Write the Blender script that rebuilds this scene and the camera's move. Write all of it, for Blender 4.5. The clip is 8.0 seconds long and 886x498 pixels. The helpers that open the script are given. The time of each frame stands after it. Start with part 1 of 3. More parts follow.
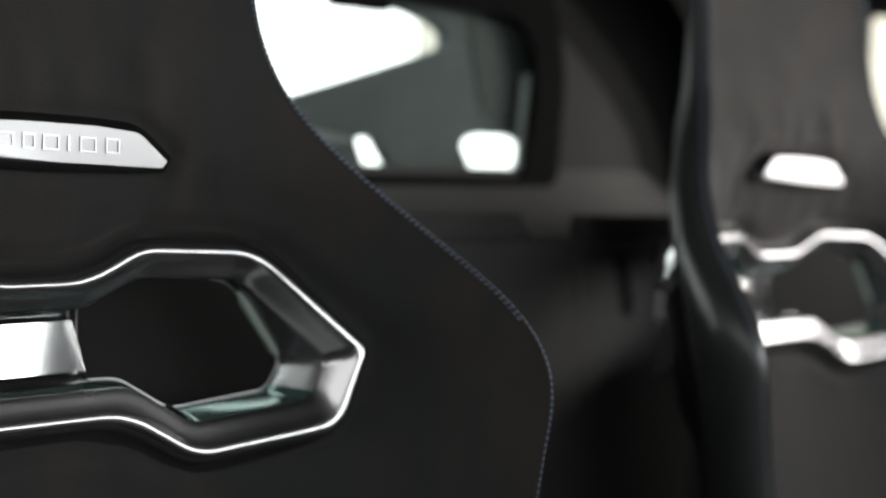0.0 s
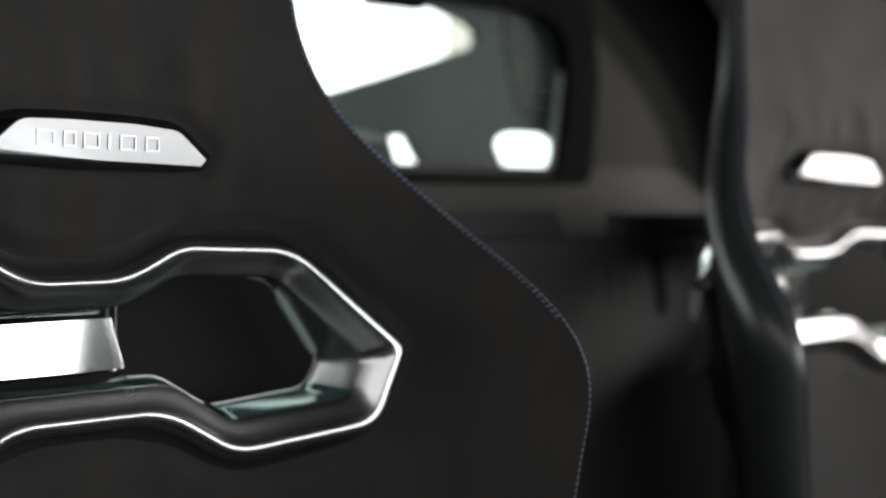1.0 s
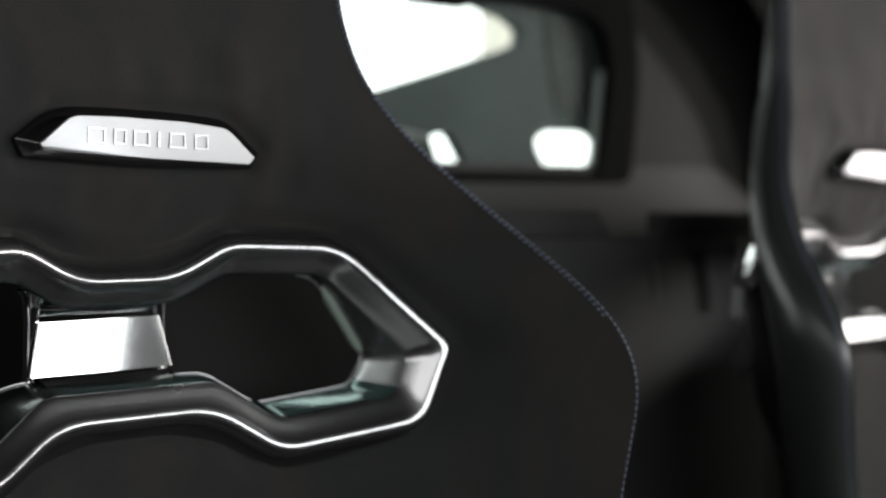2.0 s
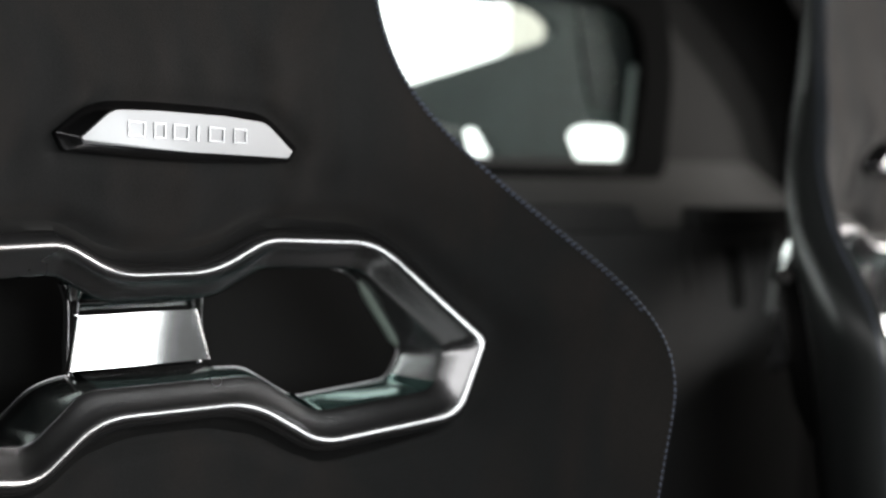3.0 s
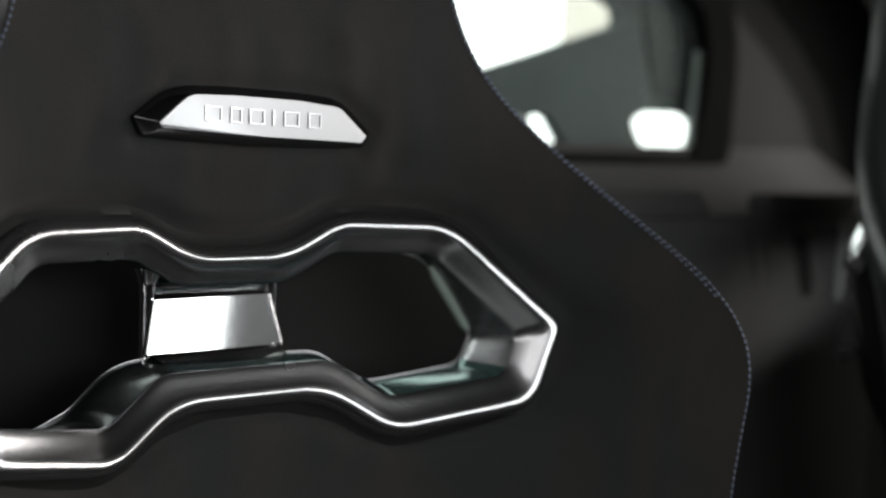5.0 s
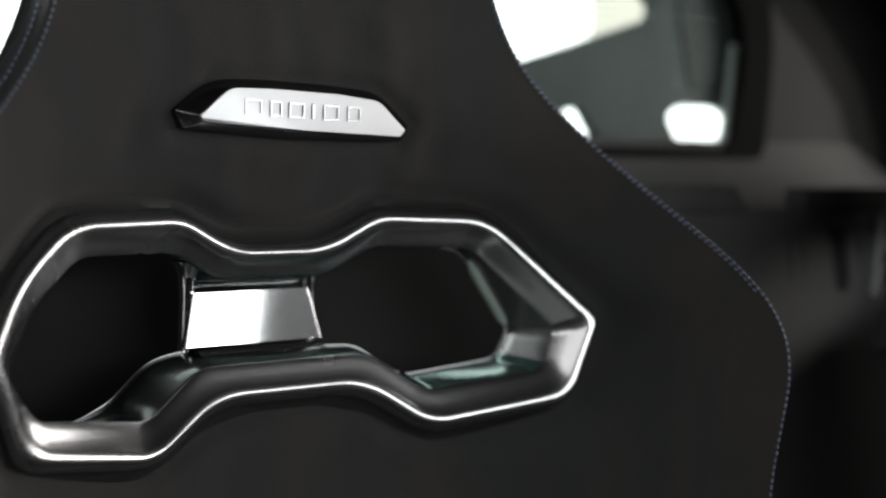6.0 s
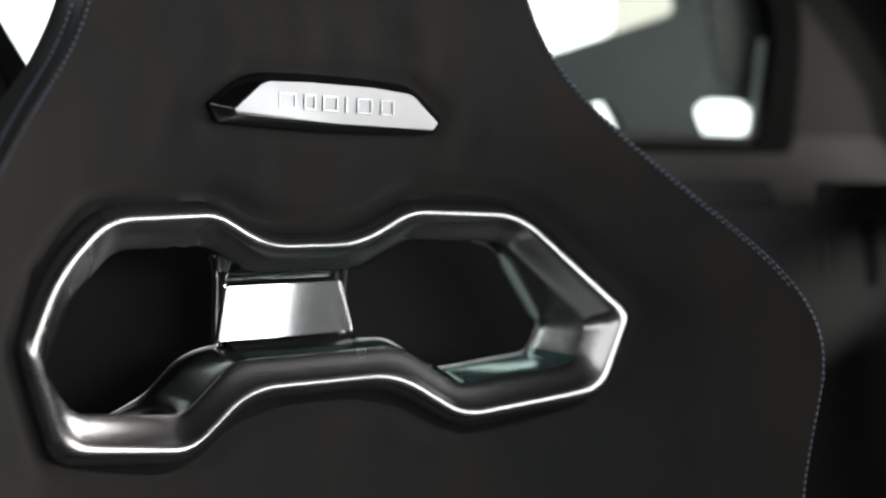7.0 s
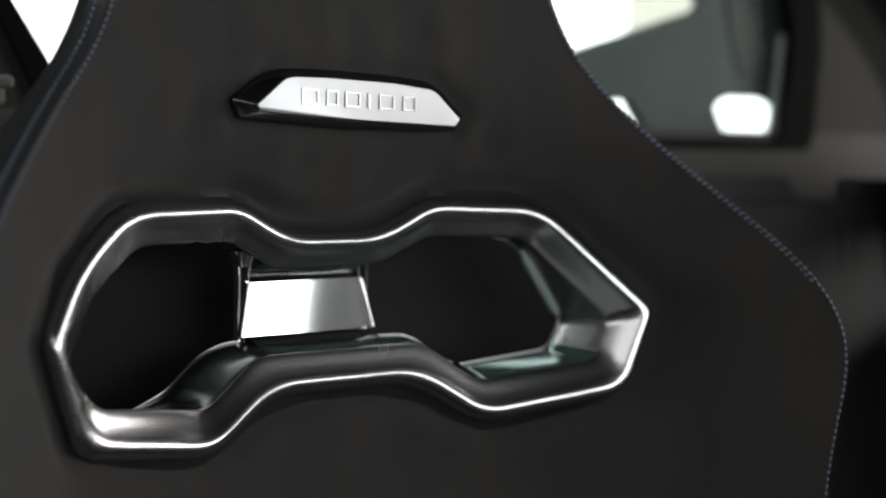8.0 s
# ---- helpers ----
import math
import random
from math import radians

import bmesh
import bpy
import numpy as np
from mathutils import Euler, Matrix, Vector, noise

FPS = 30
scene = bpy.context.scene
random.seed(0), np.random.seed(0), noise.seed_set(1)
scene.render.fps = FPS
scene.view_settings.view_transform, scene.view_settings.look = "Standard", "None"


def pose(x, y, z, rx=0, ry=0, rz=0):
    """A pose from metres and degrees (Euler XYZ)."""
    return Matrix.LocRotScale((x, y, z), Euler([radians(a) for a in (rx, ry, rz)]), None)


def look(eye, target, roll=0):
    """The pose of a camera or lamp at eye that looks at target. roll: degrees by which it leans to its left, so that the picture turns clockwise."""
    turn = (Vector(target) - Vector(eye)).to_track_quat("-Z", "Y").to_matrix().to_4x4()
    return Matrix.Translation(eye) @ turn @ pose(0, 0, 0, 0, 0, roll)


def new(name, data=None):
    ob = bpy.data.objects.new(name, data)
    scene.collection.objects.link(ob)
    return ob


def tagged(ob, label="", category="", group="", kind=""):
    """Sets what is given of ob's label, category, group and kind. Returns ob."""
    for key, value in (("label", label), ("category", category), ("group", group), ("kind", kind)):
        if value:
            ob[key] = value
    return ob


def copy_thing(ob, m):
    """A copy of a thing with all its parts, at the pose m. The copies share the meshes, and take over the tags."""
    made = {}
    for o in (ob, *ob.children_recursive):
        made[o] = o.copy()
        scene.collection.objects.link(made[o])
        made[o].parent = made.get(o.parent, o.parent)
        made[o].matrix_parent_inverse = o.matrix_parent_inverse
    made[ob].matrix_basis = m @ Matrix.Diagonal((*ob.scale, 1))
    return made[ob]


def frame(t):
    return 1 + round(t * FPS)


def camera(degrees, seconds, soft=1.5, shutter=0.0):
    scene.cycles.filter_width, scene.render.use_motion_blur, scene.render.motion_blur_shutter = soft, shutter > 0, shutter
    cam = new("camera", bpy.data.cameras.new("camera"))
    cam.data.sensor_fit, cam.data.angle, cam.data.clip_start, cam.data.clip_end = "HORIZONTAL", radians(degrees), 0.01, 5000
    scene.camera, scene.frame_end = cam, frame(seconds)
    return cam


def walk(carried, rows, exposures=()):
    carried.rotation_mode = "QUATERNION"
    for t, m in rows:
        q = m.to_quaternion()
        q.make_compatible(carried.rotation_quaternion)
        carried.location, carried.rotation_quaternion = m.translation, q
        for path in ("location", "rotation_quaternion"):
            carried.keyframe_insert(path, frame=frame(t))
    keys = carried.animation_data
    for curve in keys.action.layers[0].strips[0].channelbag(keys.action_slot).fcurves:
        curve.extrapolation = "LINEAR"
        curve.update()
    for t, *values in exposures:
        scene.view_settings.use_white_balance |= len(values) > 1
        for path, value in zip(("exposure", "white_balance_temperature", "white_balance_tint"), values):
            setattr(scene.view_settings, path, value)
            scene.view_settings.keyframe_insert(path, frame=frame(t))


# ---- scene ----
from mathutils import geometry

cam = camera(34.86, 8.0, soft=2.1)
ROWS = [
    (0.0, -0.3714, -0.6843, 0.8425, -44.193, -3.536, 1.664),
    (0.5, -0.3729, -0.6829, 0.8419, -43.664, -3.559, 1.592),
    (1.0, -0.3753, -0.6801, 0.8416, -43.063, -3.601, 1.601),
    (1.5, -0.3787, -0.6768, 0.8409, -42.449, -3.615, 1.585),
    (2.0, -0.3820, -0.6733, 0.8405, -41.831, -3.664, 1.589),
    (3.5, -0.3887, -0.6656, 0.8388, -40.349, -4.014, 1.572),
    (4.0, -0.3910, -0.6626, 0.8380, -39.904, -4.161, 1.513),
    (4.5, -0.3930, -0.6602, 0.8370, -39.389, -4.275, 1.482),
    (5.0, -0.3963, -0.6583, 0.8363, -38.823, -4.345, 1.535),
    (6.5, -0.4033, -0.6506, 0.8356, -37.306, -4.740, 1.543),
    (7.0, -0.4062, -0.6484, 0.8343, -36.944, -4.797, 1.527),
    (7.5, -0.4078, -0.6475, 0.8332, -36.600, -4.840, 1.520),
    (8.0, -0.4095, -0.6458, 0.8330, -36.364, -4.887, 1.509),
]
walk(cam, [(t, pose(x, y, z, 90 + pitch, 0, yaw) @ pose(0, 0, 0, 0, 0, roll)) for t, x, y, z, yaw, pitch, roll in ROWS])
cam.data.dof.use_dof = True
cam.data.dof.focus_distance = 0.74
cam.data.dof.aperture_fstop = 3.4
cam.data.dof.aperture_blades = 0

# ---- world and light ----
world = bpy.data.worlds.new("studio")
world.use_nodes = True
scene.world = world
world.node_tree.nodes["Background"].inputs[0].default_value = (0.96, 1.0, 0.98, 1)
world.node_tree.nodes["Background"].inputs[1].default_value = 2.8


def area_lamp(name, eye, target, sx, sy, watts, colour=(1, 1, 1)):
    data = bpy.data.lights.new(name, "AREA")
    data.shape, data.size, data.size_y, data.energy, data.color = "RECTANGLE", sx, sy, watts, colour
    ob = new(name, data)
    ob.matrix_world = look(eye, target)
    return ob


area_lamp("windscreen_light", (0.26, -1.26, 0.98), (0.26, 0.0, 0.90), 1.24, 0.34, 5.18, (0.985, 1.0, 1.0))
# added dim panel that greys the right of the bridge's mirror image
area_lamp("reflection_panel_light", (1.04, -1.24, 0.97), (0.82, 0.0, 0.88), 0.26, 0.34, 0.024, (0.97, 1.0, 1.0))
area_lamp("side_window_light", (1.17, -0.54, 0.96), (0.4, -0.38, 0.70), 1.02, 0.30, 10.6, (1.0, 0.96, 0.93))
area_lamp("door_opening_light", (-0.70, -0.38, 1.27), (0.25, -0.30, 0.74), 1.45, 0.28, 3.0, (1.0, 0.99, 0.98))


# ---- materials ----
def material(name, colour, rough=0.5, metal=0.0, grain=200.0, bump=0.1, vary=0.15, blotch=6.0, sheen=0.0, spec=0.5, sheen_tint=(1, 1, 1, 1)):
    m = bpy.data.materials.new(name)
    m.use_nodes = True
    nt = m.node_tree
    b = nt.nodes["Principled BSDF"]
    b.inputs["Roughness"].default_value = rough
    b.inputs["Metallic"].default_value = metal
    b.inputs["Specular IOR Level"].default_value = spec
    b.inputs["Sheen Weight"].default_value = sheen
    b.inputs["Sheen Roughness"].default_value = 0.45
    b.inputs["Sheen Tint"].default_value = sheen_tint
    tc = nt.nodes.new("ShaderNodeTexCoord")
    big = nt.nodes.new("ShaderNodeTexNoise")
    big.inputs["Scale"].default_value = blotch
    big.inputs["Detail"].default_value = 5
    fine = nt.nodes.new("ShaderNodeTexNoise")
    fine.inputs["Scale"].default_value = grain
    fine.inputs["Detail"].default_value = 3
    nt.links.new(tc.outputs["Object"], big.inputs["Vector"])
    nt.links.new(tc.outputs["Object"], fine.inputs["Vector"])
    add = nt.nodes.new("ShaderNodeMath")
    add.operation = "ADD"
    nt.links.new(big.outputs["Fac"], add.inputs[0])
    nt.links.new(fine.outputs["Fac"], add.inputs[1])
    rng = nt.nodes.new("ShaderNodeMapRange")
    rng.inputs["From Min"].default_value, rng.inputs["From Max"].default_value = 0.6, 1.4
    rng.inputs["To Min"].default_value, rng.inputs["To Max"].default_value = 1 - vary, 1 + vary
    nt.links.new(add.outputs[0], rng.inputs["Value"])
    mul = nt.nodes.new("ShaderNodeVectorMath")
    mul.operation = "SCALE"
    mul.inputs[0].default_value = colour
    nt.links.new(rng.outputs["Result"], mul.inputs["Scale"])
    nt.links.new(mul.outputs["Vector"], b.inputs["Base Color"])
    rr = nt.nodes.new("ShaderNodeMapRange")
    rr.inputs["From Min"].default_value, rr.inputs["From Max"].default_value = 0.3, 0.7
    rr.inputs["To Min"].default_value, rr.inputs["To Max"].default_value = rough * 0.88, min(1.0, rough * 1.12)
    nt.links.new(big.outputs["Fac"], rr.inputs["Value"])
    nt.links.new(rr.outputs["Result"], b.inputs["Roughness"])
    if bump:
        bp = nt.nodes.new("ShaderNodeBump")
        bp.inputs["Strength"].default_value = bump
        bp.inputs["Distance"].default_value = 0.0005
        nt.links.new(fine.outputs["Fac"], bp.inputs["Height"])
        nt.links.new(bp.outputs["Normal"], b.inputs["Normal"])
    return m


def napped(name, warm, cool, rough=0.95):
    """Suede: warm and cool patches brushed along the nap, a fine pile and soft sheen."""
    m = material(name, cool, rough, grain=1100, bump=0.45, vary=0.2, blotch=30, sheen=0.14, spec=0.15, sheen_tint=(0.92, 0.87, 0.84, 1))
    nt = m.node_tree
    scale = next(n for n in nt.nodes if n.type == "VECT_MATH")
    coord = next(n for n in nt.nodes if n.type == "TEX_COORD")
    stretch = nt.nodes.new("ShaderNodeMapping")
    stretch.inputs["Scale"].default_value = (1.0, 1.0, 0.45)
    stretch.inputs["Rotation"].default_value = (0, radians(14), 0)
    nt.links.new(coord.outputs["Object"], stretch.inputs["Vector"])
    patch = nt.nodes.new("ShaderNodeTexNoise")
    patch.inputs["Scale"].default_value, patch.inputs["Detail"].default_value, patch.inputs["Distortion"].default_value = 17, 4, 0.6
    nt.links.new(stretch.outputs["Vector"], patch.inputs["Vector"])
    ramp = nt.nodes.new("ShaderNodeValToRGB")
    ramp.color_ramp.elements[0].position, ramp.color_ramp.elements[1].position = 0.40, 0.64
    ramp.color_ramp.elements[0].color, ramp.color_ramp.elements[1].color = (*cool, 1), (*warm, 1)
    nt.links.new(patch.outputs["Fac"], ramp.inputs["Fac"])
    nt.links.new(ramp.outputs["Color"], scale.inputs[0])
    return m


SUEDE = napped("suede", (0.0310, 0.0278, 0.0262), (0.0228, 0.0232, 0.0236))
LEATHER = material("leather", (0.024, 0.0262, 0.0265), 0.34, grain=700, bump=0.10, vary=0.15, blotch=14, spec=1.0)
THREAD = material("thread", (0.125, 0.148, 0.210), 0.7, grain=3000, bump=0.3)
SATIN = material("satin_chrome", (0.46, 0.46, 0.472), 0.265, 1.0, grain=1500, bump=0.0, vary=0.04)
TUNNEL_GLEAM = material("tunnel_gleam", (0.085, 0.150, 0.140), 0.12, 0.6, grain=400, bump=0.0, vary=0.05, spec=0.3)
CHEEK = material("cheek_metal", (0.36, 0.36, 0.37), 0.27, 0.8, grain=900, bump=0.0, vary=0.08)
TUNNEL_SHADED = material("tunnel_shaded", (0.060, 0.066, 0.066), 0.20, 0.9, grain=600, bump=0.0, vary=0.08)
CHROME = material("chrome", (0.70, 0.71, 0.72), 0.085, 1.0, grain=400, bump=0.0, vary=0.03)
SILVER = material("brushed_silver", (0.34, 0.34, 0.35), 0.36, 1.0, grain=1800, bump=0.05, vary=0.03)
BLACK = material("black_plastic", (0.014, 0.014, 0.014), 0.45, grain=900, bump=0.05)
GLOSS = material("gloss_black", (0.012, 0.012, 0.012), 0.16, grain=300, bump=0.0)
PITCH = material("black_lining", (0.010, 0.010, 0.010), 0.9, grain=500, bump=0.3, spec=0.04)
FLEECE_SHADED = material("bulkhead_shaded", (0.018, 0.018, 0.018), 0.9, grain=500, bump=0.3, spec=0.08)
FOAM = material("pad_foam", (0.030, 0.030, 0.030), 0.9, grain=300, bump=0.5, spec=0.1)
# grey trim again, lightened for the light on the shelf and its fillet
TRIM_LIT = material("grey_trim_lit", (0.088, 0.088, 0.086), 0.9, grain=600, bump=0.3, spec=0.1)
# darker copy of the grey trim for the shade where the wall turns
TRIM_SHADED = material("grey_trim_shaded", (0.021, 0.021, 0.0206), 0.9, grain=500, bump=0.3, spec=0.1)
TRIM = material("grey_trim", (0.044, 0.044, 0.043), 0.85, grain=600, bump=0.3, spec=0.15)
DARK = material("dark_trim", (0.026, 0.026, 0.026), 0.8, grain=600, bump=0.3, spec=0.1)
FLEECE = material("bulkhead_fleece", (0.036, 0.036, 0.036), 0.95, grain=400, bump=0.8, vary=0.3, spec=0.2)
HEADLINER = material("headliner", (0.036, 0.036, 0.035), 0.95, grain=500, bump=0.3, spec=0.1)
CARPET = material("carpet", (0.09, 0.09, 0.09), 0.95, grain=400, bump=0.8, vary=0.3, spec=0.2)
COVER = material("engine_cover_paint", (0.052, 0.064, 0.062), 0.6, grain=300, bump=0.05, vary=0.45, blotch=9, spec=0.12)
COVER_SHADED = material("cover_paint_shaded", (0.033, 0.040, 0.039), 0.6, grain=300, bump=0.05, vary=0.3, blotch=9, spec=0.12)
STUDIO = material("studio_floor", (0.14, 0.14, 0.14), 0.6, grain=60, bump=0.1, vary=0.08, blotch=1.5, spec=0.2)
CREAM = material("studio_wall", (0.85, 0.78, 0.66), 0.9, grain=40, bump=0.1, vary=0.04, blotch=1.0, spec=0.1)
BEIGE = material("studio_screen", (0.56, 0.54, 0.48), 0.9, grain=40, bump=0.1, vary=0.04, blotch=1.0, spec=0.1)
EDGE = material("pane_edge", (0.60, 0.68, 0.65), 0.4, grain=300, bump=0.0)
SHELL_GLINT = material("shell_edge_glint", (0.28, 0.34, 0.30), 0.35, grain=300, bump=0.0)
BEVEL_SHADED = material("bevel_shaded", (0.13, 0.13, 0.135), 0.24, 1.0, grain=800, bump=0.0, vary=0.05)
STRIP = material("grey_strip", (0.17, 0.18, 0.175), 0.5, grain=300, bump=0.0)
GLASS = bpy.data.materials.new("glass")
GLASS.use_nodes = True
_g = GLASS.node_tree.nodes["Principled BSDF"]
_g.inputs["Transmission Weight"].default_value = 1.0
_g.inputs["Roughness"].default_value = 0.0
_g.inputs["IOR"].default_value = 1.02
_g.inputs["Base Color"].default_value = (0.93, 0.97, 0.95, 1)


# ---- mesh helpers ----
def part(name, bm, mat, parent=None, label="", smooth=True, kind=""):
    me = bpy.data.meshes.new(name)
    bmesh.ops.recalc_face_normals(bm, faces=bm.faces)
    bm.to_mesh(me)
    bm.free()
    me.materials.append(mat)
    if smooth:
        me.shade_smooth()
        me.set_sharp_from_angle(angle=radians(38))
    ob = new(name, me)
    ob.parent = parent
    return tagged(ob, label=label, kind=kind)


def box(bm, x0, x1, y0, y1, z0, z1, r=0.0):
    m = Matrix.LocRotScale(((x0 + x1) / 2, (y0 + y1) / 2, (z0 + z1) / 2), None, (x1 - x0, y1 - y0, z1 - z0))
    made = bmesh.ops.create_cube(bm, size=1, matrix=m)
    if r:
        edges = {e for v in made["verts"] for e in v.link_edges}
        bmesh.ops.bevel(bm, geom=list(edges), offset=r, segments=3, affect="EDGES", profile=0.5)
    return bm


def plate(loops, y0, y1, r=0.0):
    """A plate in the x-z plane between y0 and y1: loops of (x, z), the first the outside, the rest openings."""
    bm = bmesh.new()
    flat = [[Vector((x, z, 0)) for x, z in loop] for loop in loops]
    sheets = [[bm.verts.new((p.x, y, p.y)) for loop in flat for p in loop] for y in (y0, y1)]
    for tri in geometry.tessellate_polygon(flat):
        for vs in sheets:
            bm.faces.new([vs[i] for i in tri])
    start = 0
    for loop in flat:
        n = len(loop)
        for i in range(n):
            a, b = start + i, start + (i + 1) % n
            bm.faces.new((sheets[0][a], sheets[0][b], sheets[1][b], sheets[1][a]))
        start += n
    return bm


def rounded(points, radius, n=8, between_turns=0):
    """A closed polygon (points of any dimension) with its corners rounded by quadratic curves."""
    pts = [Vector(p) for p in points]
    radii = radius if isinstance(radius, (list, tuple)) else [radius] * len(pts)
    out = []
    for i, p in enumerate(pts):
        radius = radii[i]
        a, b = pts[i - 1], pts[(i + 1) % len(pts)]
        ra = min(radius, (a - p).length * 0.45)
        rb = min(radius, (b - p).length * 0.45)
        s, e = p + (a - p).normalized() * ra, p + (b - p).normalized() * rb
        for k in range(n + 1):
            t = k / n
            out.append(s * (1 - t) ** 2 + p * 2 * t * (1 - t) + e * t * t)
    if between_turns:
        runs = [out[i:i + n + 1] for i in range(0, len(out), n + 1)]
        out = []
        for run, after in zip(runs, runs[1:] + runs[:1]):
            out += run + [run[-1].lerp(after[0], k / (between_turns + 1)) for k in range(1, between_turns + 1)]
    return out


def skin(bm, loops, closed=True):
    """Joins rows of equal length with quads."""
    rows = [[bm.verts.new(p) for p in loop] for loop in loops]
    for r0, r1 in zip(rows, rows[1:]):
        n = len(r0)
        for i in range(n if closed else n - 1):
            bm.faces.new((r0[i], r0[(i + 1) % n], r1[(i + 1) % n], r1[i]))
    return rows


def tube(points, r, n=8):
    """A round bead along a line of points."""
    bm = bmesh.new()
    pts = [Vector(p) for p in points]
    loops = []
    for i, p in enumerate(pts):
        d = (pts[min(i + 1, len(pts) - 1)] - pts[max(i - 1, 0)]).normalized()
        u = d.orthogonal().normalized()
        w = d.cross(u)
        rr = r[i] if isinstance(r, (list, tuple)) else r
        loops.append([p + (u * math.cos(t) + w * math.sin(t)) * rr for t in (2 * math.pi * k / n for k in range(n))])
    rows = skin(bm, loops)
    bm.faces.new(rows[0])
    bm.faces.new(rows[-1])
    return bm


def smoothstep(a, b, v):
    t = np.clip((v - a) / (b - a), 0, 1)
    return t * t * (3 - 2 * t)


# ---- the seats ----
H = 0.72  # height of the slot's middle over the cabin floor
EDGE_Z = [-0.70, -0.50, -0.30, -0.12, -0.08, -0.04, -0.02, 0.00, 0.02, 0.04, 0.06, 0.08, 0.10, 0.12, 0.14, 0.16, 0.18, 0.20, 0.24, 0.30]
EDGE_X = [0.215, 0.225, 0.228, 0.231, 0.235, 0.242, 0.246, 0.248, 0.245, 0.239, 0.227, 0.211, 0.193, 0.176, 0.158, 0.145, 0.137, 0.133, 0.128, 0.125]
EDGE_Y = [-0.24, -0.21, -0.17, -0.146, -0.143, -0.144, -0.145, -0.142, -0.134, -0.117, -0.094, -0.072, -0.054, -0.036, -0.025, -0.015, -0.009, -0.003, 0.002, 0.008]
MID_Z = [-0.70, -0.50, -0.30, -0.10, -0.05, 0.00, 0.05, 0.08, 0.10, 0.125, 0.16, 0.20, 0.30]
MID_Y = [-0.15, -0.10, -0.055, -0.012, -0.004, 0.004, 0.011, 0.008, 0.003, -0.004, -0.004, 0.004, 0.022]


def eased(v, xs, ys):
    """Interpolation with its corners smoothed."""
    return sum(np.interp(v + d, xs, ys) * w for d, w in ((-0.016, 1), (-0.008, 2), (0, 3), (0.008, 2), (0.016, 1))) / 9


def pad_y(x, z):
    u = np.clip(np.abs(x) / eased(z, EDGE_Z, EDGE_X), 0, 1)
    mid, edge = eased(z, MID_Z, MID_Y), eased(z, EDGE_Z, EDGE_Y)
    p = 3.0 - 0.6 * smoothstep(0.08, 0.16, z)
    return mid + (edge - mid) * u ** p


# the slot's ridge and the inner rim of its bevel, right half from the top middle to the bottom middle
RIDGE = [(0.0300, 0.008, 0.0494), (0.0625, 0.004, 0.0672), (0.1300, -0.010, 0.0658), (0.1832, -0.050, 0.0090), (0.1650, -0.050, -0.0354), (0.0870, -0.018, -0.0499), (0.0460, -0.007, -0.0240)]
INNER = [(0.0340, 0.016, 0.0350), (0.0637, 0.012, 0.0513), (0.1200, -0.0085, 0.0505), (0.1685, -0.030, 0.0016), (0.1560, -0.0345, -0.0212), (0.0870, -0.010, -0.0322), (0.0525, 0.000, -0.0087)]
TURNS = [0.015, 0.009, 0.017, 0.007, 0.012, 0.013, 0.018]
RIDGE = RIDGE + [(-x, y, z) for x, y, z in reversed(RIDGE)]
INNER = INNER + [(-x, y, z) for x, y, z in reversed(INNER)]
INNER[2], INNER[11] = (0.1235, -0.003, 0.0500), (-0.1230, -0.0050, 0.0522)
REAR = [(0.0370, 0.046, 0.0500), (0.0640, 0.034, 0.0620), (0.1268, 0.012, 0.0460), (0.1610, 0.006, -0.0026), (0.1495, 0.004, -0.0194), (0.0850, 0.012, -0.0260), (0.0569, 0.022, -0.007),
        (-0.0570, 0.045, -0.0068), (-0.0910, 0.030, -0.0290), (-0.1500, 0.030, -0.0550), (-0.1625, 0.010, -0.0025), (-0.1260, 0.012, 0.0500), (-0.0640, 0.034, 0.0620), (-0.0370, 0.046, 0.0500)]
INNER[8], INNER[9] = (-0.0848, -0.006, -0.0331), (-0.1556, -0.0338, -0.0215)
RIDGE[8], RIDGE[9] = (-0.0879, -0.02, -0.0493), (-0.1616, -0.042, -0.0375)
RIDGE[10], RIDGE[11] = (-0.1785, -0.050, 0.0135), (-0.1285, -0.010, 0.0675)
TURNS = TURNS + TURNS[::-1]
# the bowed upper left edge
RIDGE.insert(11, (-0.1603, -0.0295, 0.0415))
INNER.insert(11, (-0.1505, -0.0150, 0.0285))
REAR.insert(11, (-0.1500, 0.011, 0.0260))
TURNS.insert(11, 0.024)


def inset(points, d):
    """Moves a closed loop inwards by d in the x-z plane, with y kept."""
    out = []
    n = len(points)
    area = sum(points[i][0] * points[(i + 1) % n][2] - points[(i + 1) % n][0] * points[i][2] for i in range(n))
    side = 1 if area > 0 else -1
    for i, p in enumerate(points):
        a, b = points[i - 1], points[(i + 1) % n]
        e0 = Vector((p[0] - a[0], p[2] - a[2])).normalized()
        e1 = Vector((b[0] - p[0], b[2] - p[2])).normalized()
        n0, n1 = Vector((-e0.y, e0.x)) * side, Vector((-e1.y, e1.x)) * side
        m = n0 + n1
        m = m / max(0.3, m.length_squared) * 2
        out.append((p[0] + m.x * d, p[1], p[2] + m.y * d))
    return out


def shifted(points, dy):
    return [(x, y + dy, z) for x, y, z in points]


def slot_loop(d, dy, k=1.0):
    """The ridge moved inwards by d and back by dy, with rounded corners."""
    return [(v.x, v.y, v.z + H) for v in rounded(shifted(inset(RIDGE, d), dy), [r * k for r in TURNS], between_turns=5)]


